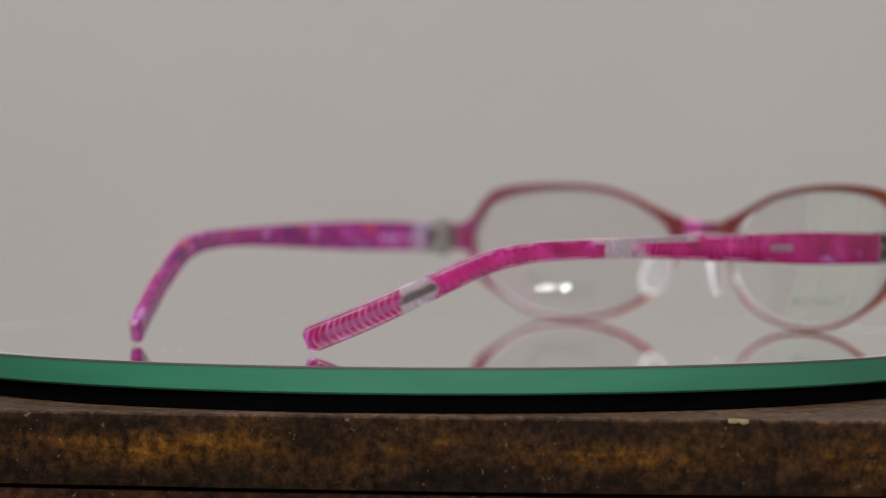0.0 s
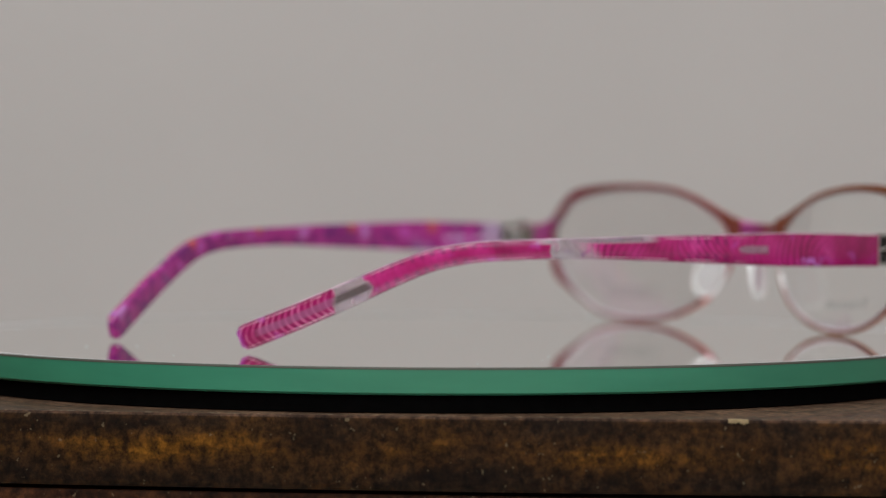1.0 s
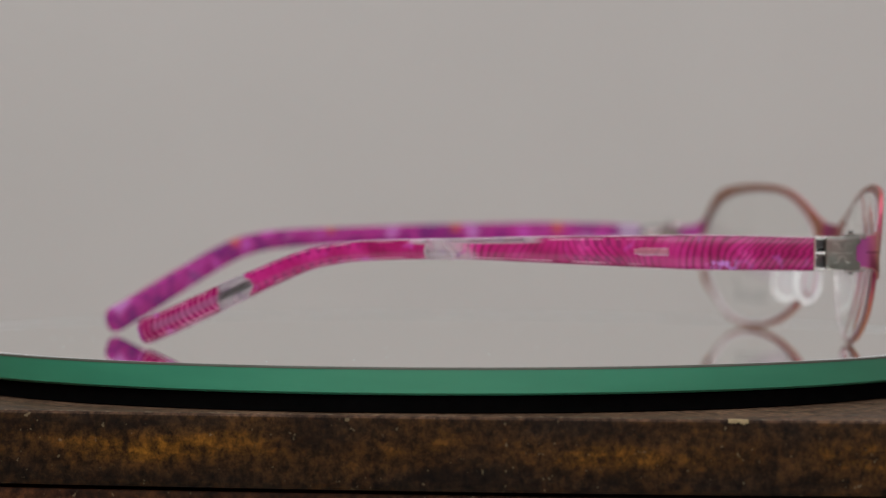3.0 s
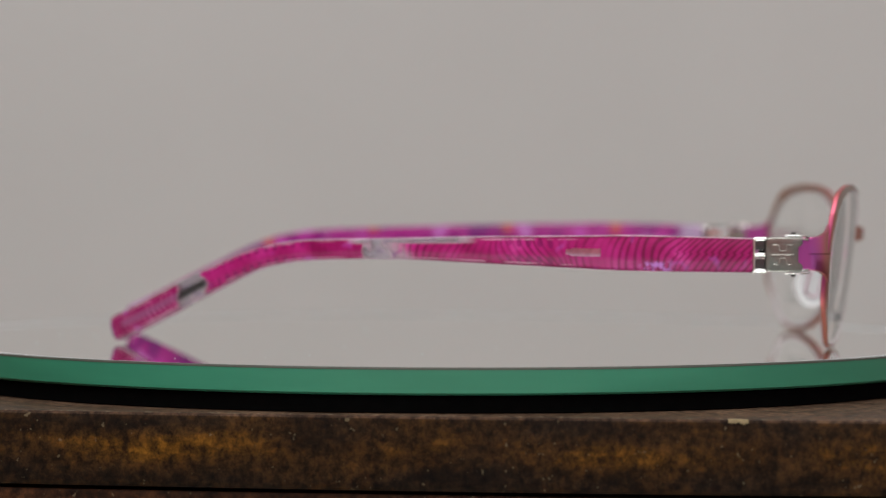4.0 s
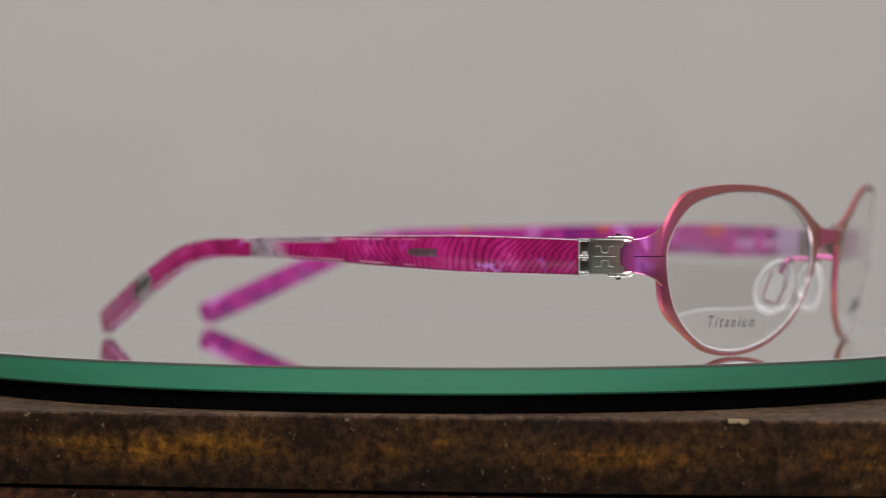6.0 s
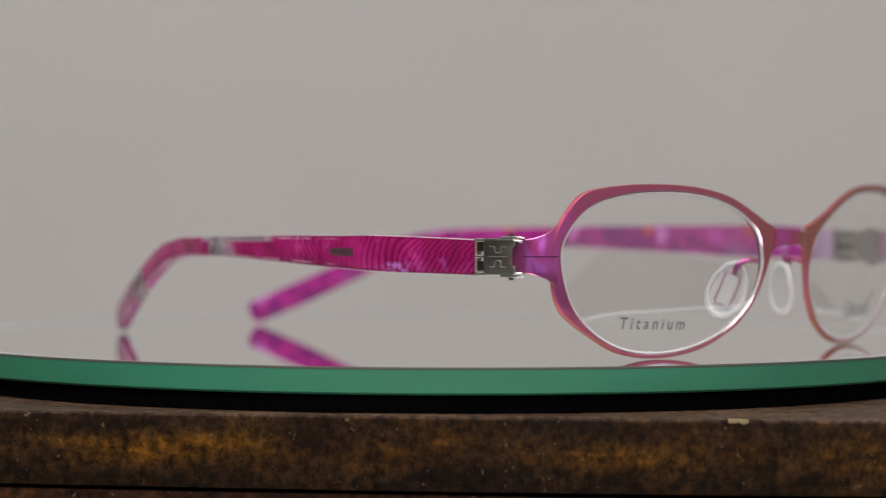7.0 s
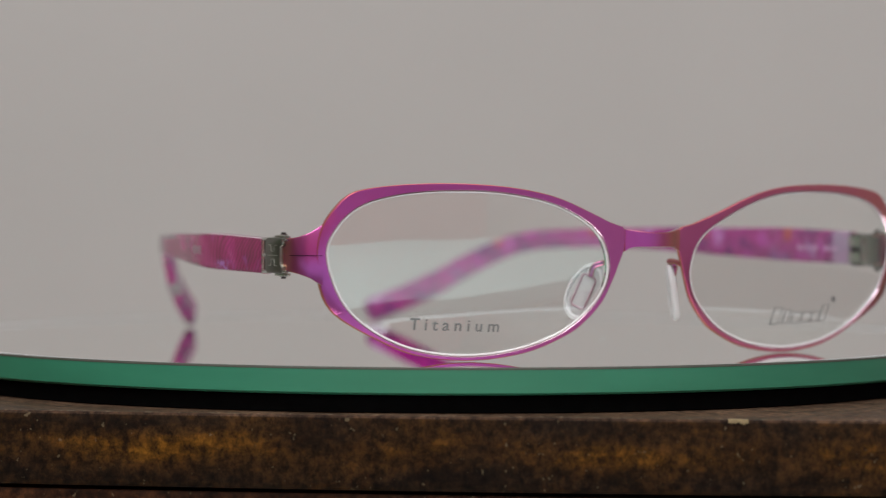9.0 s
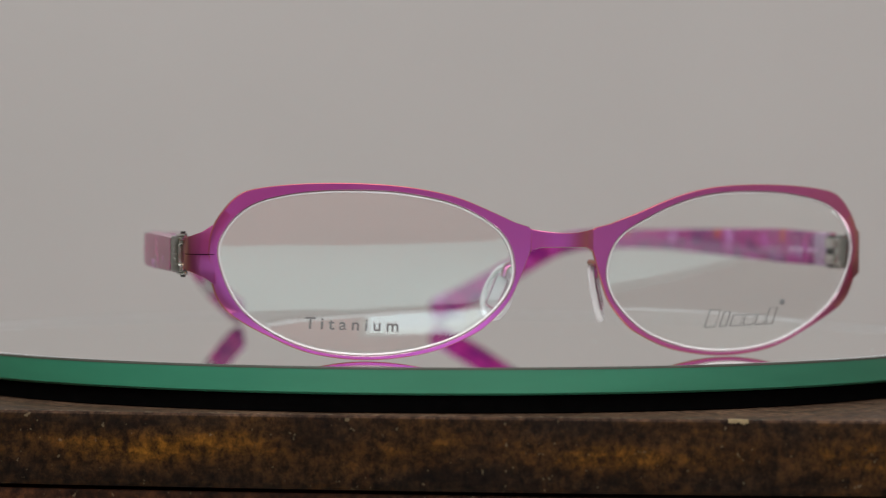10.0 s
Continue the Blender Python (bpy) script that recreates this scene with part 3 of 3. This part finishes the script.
TEMPLE = [(-7.5, 69.25, 20.15, 3.45), (-30, 68.6, 20.5, 3.6), (-42, 67.4, 20.65, 3.3), (-64, 62.2, 20.95, 2.65), (-75, 59.4, 21.0, 2.25), (-86, 55.8, 20.85, 2.1),
          (-96.5, 51.0, 20.4, 2.15), (-102, 48.4, 19.7, 2.2), (-107, 46.0, 18.5, 2.3), (-112, 43.3, 16.4, 2.4), (-120, 38.8, 12.4, 2.55), (-130, 32.2, 7.15, 2.7), (-139.2, 25.3, 2.55, 2.75)]


def temple_line(side):
    q = smooth_curve(TEMPLE, 8)
    if side < 0:
        # the other temple sits a little higher and bends a little later
        k = np.clip((-q[:, 0] - 60.0) / 40.0, 0, 1)
        k = k * k * (3 - 2 * k)
        q[:, 0] -= 2.6 * k
        q[:, 1] -= 1.7 * k
        q[:, 2] += 0.6 * np.clip((q[:, 0] + 140.0) / 25.0, 0, 1)
    d = np.gradient(q[:, :3], axis=0)
    d /= np.linalg.norm(d, axis=1)[:, None]
    s = np.r_[0, np.cumsum(np.linalg.norm(np.diff(q[:, :3], axis=0), axis=1))] - 1.1
    return q, d, s


def temple_mesh(side, lo, hi):
    """One layer of a temple, from lo to hi millimetres outward of its middle sheet; UV in metres."""
    q, d, s = temple_line(side)
    bm = bmesh.new()
    uvl = bm.loops.layers.uv.new("UVMap")
    uve = bm.loops.layers.uv.new("Edge")
    outer = hi > 0.5
    rows, meta = [], []
    m = len(q)
    for i in range(m):
        y, x, z, h = q[i]
        t = np.array((side * d[i, 1], d[i, 0], d[i, 2]))
        n = np.array((side * -d[i, 0], d[i, 1], 0.0))
        n /= np.linalg.norm(n)
        if n[0] * side < 0:
            n = -n
        up = np.cross(n, t)
        up = up if up[2] > 0 else -up
        c = np.array((side * x + CX, y, z))
        k = 1.0
        tail = s[-1] - s[i]
        if tail < 2.2:
            k = math.sqrt(max(0.12, 1 - ((2.2 - tail) / 2.25) ** 2)) * 0.35 + 0.65 if tail > 0.0 else 0.6
        th = 1.0 if tail > 1.2 else 0.55 + 0.37 * tail
        hh, r = h * k, 0.55
        far, near = (hi, lo) if outer else (lo, hi)
        far *= th
        prof = [(near, -hh), (far - math.copysign(r, far), -hh), (far - math.copysign(0.16, far), -hh + 0.16), (far, -hh + r), (far * 1.03, 0.0), (far, hh - r),
                (far - math.copysign(0.16, far), hh - 0.16), (far - math.copysign(r, far), hh), (near, hh)]
        rows.append([bm.verts.new(Vector((c + n * o + up * v) * MM)) for o, v in prof])
        meta.append([(s[i] * MM, v * MM, v / hh) for o, v in prof])
    p = len(rows[0])
    for i in range(m - 1):
        for j in range(p):
            k = (j + 1) % p
            f = bm.faces.new((rows[i][j], rows[i][k], rows[i + 1][k], rows[i + 1][j]))
            # a thin pale line along both long edges paints the polished bevel's highlight
            f.material_index = 1 if outer and j in (1, 6) else 0
            for lp, uvv in zip(f.loops, (meta[i][j], meta[i][k], meta[i + 1][k], meta[i + 1][j])):
                lp[uvl].uv = uvv[:2]
                lp[uve].uv = (0.0, uvv[2])
    for i in (0, m - 1):
        f = bm.faces.new(rows[i])
        for lp, uvv in zip(f.loops, meta[i]):
            lp[uvl].uv = uvv[:2]
    return bm


def build_hinge(side, parent):
    """Rounded steel plate with a notch, its clips, pins, prongs and the knuckles behind it."""
    sx = lambda v: (side * v + CX) * MM

    def bx(name, x0, x1, y0, y1, z0, z1, bev, mat, par, label=""):
        a, b = sorted((sx(x0), sx(x1)))
        return part(name, box_bm((a, y0 * MM, z0 * MM), (b, y1 * MM, z1 * MM), bev * MM), mat, par, label)

    def rod(name, pts, r, mat, par):
        return part(name, tube([(sx(x), y * MM, z * MM) for x, y, z in pts], r * MM, 10), mat, par)

    # outline of the plate: rounded corners, a shallow notch to the front
    y0, y1, z0, z1, rc = -5.1, 2.3, 17.0, 23.8, 1.05
    out = []
    for cy, cz, a0 in ((y0 + rc, z1 - rc, 90), (y0 + rc, z0 + rc, 180), (y1 - rc * 0.5, z0 + rc * 0.5, 270)):
        rr = rc if cy < 0 else rc * 0.5
        out += [(cy + rr * math.cos(radians(a0 + k)), cz + rr * math.sin(radians(a0 + k))) for k in (0, 30, 60, 90)]
    out += [(y1, 18.2), (y1 - 0.25, 18.55), (y1 - 0.75, 18.75), (y1 - 0.85, 19.2), (y1 - 0.85, 21.6), (y1 - 0.75, 22.05), (y1 - 0.25, 22.25), (y1, 22.6)]
    out += [(y1 - rc * 0.5 + rc * 0.5 * math.cos(radians(k)), z1 - rc * 0.5 + rc * 0.5 * math.sin(radians(k))) for k in (0, 30, 60, 90)]
    cy, cz = -1.65, 20.4
    bm = bmesh.new()
    loft(bm, [[(sx(x), (cy + (y - cy) * k) * MM, (cz + (z - cz) * k) * MM) for y, z in out] for x, k in ((69.9, 0.985), (70.0, 1.0), (70.7, 1.0), (70.87, 0.975), (70.95, 0.93))])
    plate = part("hinge_plate", bm, STEEL, parent, "brushed steel hinge plate")
    # raised marks in a lighter steel, which paints the glints on their edges
    for m in (1, -1):
        for e in (1, -1):
            rod("engraving", [(70.95, cy + e * y, cz + m * z) for y, z in ((1.9, 1.95), (1.0, 1.95), (0.75, 1.75), (0.7, 0.95), (0.5, 0.75), (0.0, 0.72))], 0.085, RELIEF, plate)
    rod("engraving", [(70.95, cy - 2.2, cz), (70.95, cy + 2.2, cz)], 0.08, RELIEF, plate)
    # prongs into the temple, dark between bright round bars
    for z in (17.6, 21.3):
        bx("prong", 69.2, 70.0, -7.2, -4.9, z, z + 1.9, 0.15, DARK_STEEL, plate)
    for z in (17.15, 20.35, 23.45):
        rod("bar", [(70.15, -7.4, z), (70.2, -6.2, z), (70.25, -4.9, z)], 0.36, BRIGHT, plate)
    rod("end_cap", [(70.15, -7.25, 17.1), (70.2, -7.25, 20.3), (70.15, -7.25, 23.5)], 0.36, BRIGHT, plate)
    # pins with bright clips at both corners
    for z, d in ((16.75, -1), (24.05, 1)):
        rod("pin", [(69.7, 0.6, z - d * 0.5), (69.7, 0.6, z + d * 0.35)], 0.80, STEEL, plate)
        rod("pin_head", [(69.7, 0.6, z + d * 0.35), (69.7, 0.6, z + d * 0.75)], 0.48, DARK_STEEL, plate)
        rod("clip", [(70.5, -1.2, z), (70.45, 1.4, z + d * 0.05), (70.2, 2.9, z + d * 0.02), (69.9, 3.7, z - d * 0.15)], 0.24, BRIGHT, plate)
        rod("clip", [(70.7, 1.5, z - d * 0.55), (70.55, 2.8, z - d * 0.6), (70.2, 3.4, z - d * 0.7)], 0.22, BRIGHT, plate)
    # knuckles on the inner side
    for z in (17.75, 21.05):
        bx("knuckle", 67.2, 68.7, -6.5, -1.2, z, z + 2.2, 0.55, BRIGHT, plate)
    # solid black box painting the shade between the knuckles
    bx("slot", 67.7, 68.5, -6.2, -3.4, 19.9, 21.1, 0.1, BLACK, plate)
    for z in (17.1, 23.25):
        bx("wedge", 67.5, 69.0, -5.9, -2.2, z, z + 0.55, 0.2, DARK_STEEL, plate)
    bx("inner_plate", 67.8, 68.8, -1.6, 3.0, 17.6, 23.3, 0.25, STEEL, plate)
    for z in (18.0, 20.5, 22.9):
        rod("rivet", [(67.85, -1.3, z), (67.4, -1.3, z)], 0.45, BRIGHT, plate)
    # solid black box painting the shade in the recess before the end piece
    bx("gap", 69.3, 70.05, 1.35, 1.75, 18.8, 22.0, 0.05, BLACK, plate)
    return plate


def build_pad(side, parent):
    c = Vector((8.1, 11.0, 13.1)) if side > 0 else Vector((-11.2, 13.0, 12.8))
    # axes of the pad: long axis leans outward at the foot, face turned to the nose and back
    long = Vector((side * 0.32, -0.30, -1.0)).normalized()
    nrm = Vector((side * -0.86, -0.45, -0.14)).normalized()
    wide = long.cross(nrm).normalized()
    nrm = wide.cross(long).normalized()
    bm = bmesh.new()
    n = 40

    def oval(k, o, i):
        a = 2 * math.pi * i / n
        return (c + long * (6.1 * k * math.cos(a)) + wide * (4.0 * k * math.sin(a) * (1 + 0.10 * math.cos(a))) + nrm * o) * MM
    rings = [[bm.verts.new(oval(k, o, i)) for i in range(n)] for k, o in ((0.80, -0.35), (0.86, -0.75), (0.95, -0.72), (1.0, -0.2), (0.97, 0.4), (0.86, 0.62), (0.78, 0.40))]
    for p, q in zip(rings, rings[1:] + rings[:1]):
        for i in range(n):
            bm.faces.new((p[i], p[(i + 1) % n], q[(i + 1) % n], q[i]))
    pad = part("nose_pad", bm, SILICONE, parent, "clear silicone nose pad")
    bm = bmesh.new()
    loft(bm, [[oval(0.81, o, i) for i in range(n)] for o in (-0.25, 0.3)])
    part("pad_face", bm, CLEAR, pad, "clear soft pad face")
    bm = bmesh.new()
    block = []
    for o in (-0.75, -0.35):
        block.append([(c + long * a + wide * w + nrm * o) * MM for a, w in ((-3.3, -1.1), (-2.9, -1.6), (2.9, -1.6), (3.3, -1.1), (3.3, 1.1), (2.9, 1.6), (-2.9, 1.6), (-3.3, 1.1))])
    loft(bm, block)
    part("pad_core", bm, CLEAR, pad)
    ring = [v for v in block[0]] + [block[0][0]]
    part("core_wire", tube(ring, 0.20 * MM, 8), PINK_WIRE, pad, "pinkish embedded wire")
    a = at_front(side, 7.6, 18.6, -0.6) / MM
    e = c + long * -3.4 - nrm * 0.6
    pts = smooth_curve([a[:], (a[0], a[1] - 2.0, 18.9), (a[0] + side * 0.1, a[1] - 4.2, 18.9), (e[0] - side * 0.2, e[1] + 0.9, 18.2), e[:]], 6)
    part("pad_arm", tube([Vector(p) * MM for p in pts], 0.55 * MM, 10), TITANIUM, pad, "pink metal pad arm")
    return pad


def build_text(parent, body, side, u_left, z, size, spacing, shear=0.0):
    cu = bpy.data.curves.new("print", "FONT")
    cu.body, cu.size, cu.space_character, cu.shear, cu.extrude, cu.offset = body, size, spacing, shear, 0.00002, 0.00004
    tmp = new("print", cu)
    me = bpy.data.meshes.new_from_object(tmp.evaluated_get(bpy.context.evaluated_depsgraph_get()))
    bpy.data.objects.remove(tmp)
    for v in me.vertices:
        u, zz = u_left - v.co.x / MM, z + v.co.y / MM - 0.035 * v.co.x / MM
        v.co = at_front(side, u, zz, 0.29) + Vector((0, v.co.z, 0))
    me.materials.append(INK)
    ob = new("lens_print", me)
    ob.parent = parent
    return tagged(ob, "small grey word printed on the lens")


def build_mark(parent, side):
    """A slanted row of plain outlined bars and a dot near the foot of the other lens."""
    bm = bmesh.new()
    bars = [(31.7, 2.3, 3.5), (35.1, 1.5, 2.9), (37.5, 2.3, 2.2), (40.4, 2.2, 2.2), (43.2, 1.9, 2.1), (45.6, 1.7, 3.3)]
    for u0, w, h in bars:
        z0 = 5.9 + 0.030 * (u0 - 31.7)
        ring = [(u0, z0), (u0 + w, z0 + 0.06), (u0 + w + 0.26 * h, z0 + h), (u0 + 0.26 * h, z0 + h - 0.06)]
        tube([at_front(side, u, z, 0.29) for u, z in ring + ring[:1]], 0.12 * MM, 6, bm)
    r = bmesh.ops.create_uvsphere(bm, u_segments=12, v_segments=6, radius=0.62 * MM)
    c = at_front(side, 49.2, 10.7, 0.25)
    for v in r["verts"]:
        v.co = Vector((v.co.x, v.co.y * 0.1, v.co.z)) + c
    return part("lens_print", bm, INK, parent, "grey slanted mark printed on the lens")


def build_glasses():
    part("bridge", bridge_mesh(), TITANIUM, glasses, "faceted pink metal bridge")
    for side in (1, -1):
        part("rim", rim_mesh(side), (TITANIUM, TITANIUM_CUT, TITANIUM_BACK, POLISH), glasses, "satin pink titanium rim")
        lug = part("end_piece", lug_mesh(side), TITANIUM, glasses)
        dx = side * (CF - CX)
        pts = [(66.0 + dx, front_y(66.0, 20.5) + SKEW * (65 - side * 65) + 0.46), (67.9 + dx * 0.8, front_y(67.6, 20.5) + SKEW * (65 - side * 65) + 0.30), (69.35, front_y(68.6, 20.5) - 0.95 + SKEW * (65 - side * 65)), (69.98, 3.7)]
        part("slit", tube([((side * u + CX) * MM, y * MM, 20.5 * MM) for u, y in pts], 0.07 * MM, 6), BLACK, lug)
        lens = part("lens", lens_mesh(side), LENS, glasses, "clear demonstration lens")
        lens.visible_shadow = False
        part("bevel", bevel_mesh(side), (BEVEL, LENS_EDGE), lens)
        if side == 1:
            build_text(lens, "Titanium", side, 48.8, 6.3, 0.00325, 1.535)
        else:
            build_mark(lens, side)
        build_pad(side, glasses)
        build_hinge(side, glasses)
        temple = part("temple", temple_mesh(side, -0.05, 1.3), (STRIPES, EDGE), glasses, "magenta striped acetate temple")
        q, d, s = temple_line(side)
        bm = bmesh.new()
        rows = []
        for a in np.linspace(28.8, 35.6, 12):
            y, x, z = (float(np.interp(a, s, q[:, k])) for k in range(3))
            dy, dx = (float(np.interp(a, s, d[:, k])) for k in range(2))
            n = Vector((side * -dy, dx, 0)).normalized()
            n = n if n.x * side > 0 else -n
            w = 0.78 if a < 34.9 else 0.5
            c = Vector((side * x + CX, y, z))
            rows.append([(c + n * o + Vector((0, 0, w * h))) * MM for o, h in ((1.2, -1), (1.352, -1), (1.372, -0.85), (1.372, 0.85), (1.352, 1), (1.2, 1))])
        loft(bm, rows)
        part("inlay", bm, INLAY, temple, "small polished metal inlay")
        inner = part("inner_layer", temple_mesh(side, -1.25, -0.05), MARBLE_CLEAR if side > 0 else MARBLE, temple, "violet marbled inner face")
        if side < 0:
            # small print that cannot be read
            q, d, s = temple_line(side)
            bm = bmesh.new()
            for a, w in ((2.4, 1.3), (4.2, 1.0), (5.6, 1.6), (9.6, 2.2), (12.4, 1.4), (14.4, 2.6)):
                y = -8.6 - a
                x = -(np.interp(-y, -q[:, 0], q[:, 1])) + CX + 1.28
                box_bm(((x - 0.03) * MM, (y - w) * MM, 20.1 * MM), ((x + 0.06) * MM, y * MM, 21.0 * MM), 0, bm)
            part("print", bm, PALE_INK, inner, "pale worn print bars")
    return glasses


build_glasses()

# ---- small wear ----
bm = bmesh.new()
rng = random.Random(5)
for k in range(7):
    x = 0.0526 + 0.00052 * k
    yb = 1.0835 - math.sqrt(1.21 ** 2 - (x - 0.141) ** 2)
    h = 0.0002 + 0.0004 * rng.random() * (1 if k > 4 else 0.6)
    box_bm((x, yb - 0.00012, ZT - 0.0003 - h), (x + 0.0005, yb + 0.0012, ZT + 0.00006 * rng.random()), 0.00008, bm)
part("chip", bm, CHIP, stand, "pale chip in the worn edge")
bm = bmesh.new()
for k in range(90):
    x = rng.uniform(-0.10, 0.11)
    yb = 1.0835 - math.sqrt(1.21 ** 2 - (x - 0.141) ** 2)
    w, h = rng.uniform(0.00015, 0.0007), rng.uniform(0.00004, 0.00013)
    box_bm((x, yb + 0.0002, ZT - 0.0002 - h), (x + w, yb + 0.0012, ZT + 0.00003 + h * 0.3), 0, bm)
tagged(part("edge_wear", bm, WORN, stand, "small worn flecks along the edge"), kind="stuff")


def motions():
    base = Matrix.Translation((0.06755, -0.020265, 0.0)) @ pose(0, 0, 0, 0, 0, -103.0)
    walk(glasses, [(t, pose(0, 0, 0, 0, 0, a) @ base) for t, a in TURN])
    walk(turntable, [(t, pose(0, 0, 0, 0, 0, a)) for t, a in TURN])


motions()
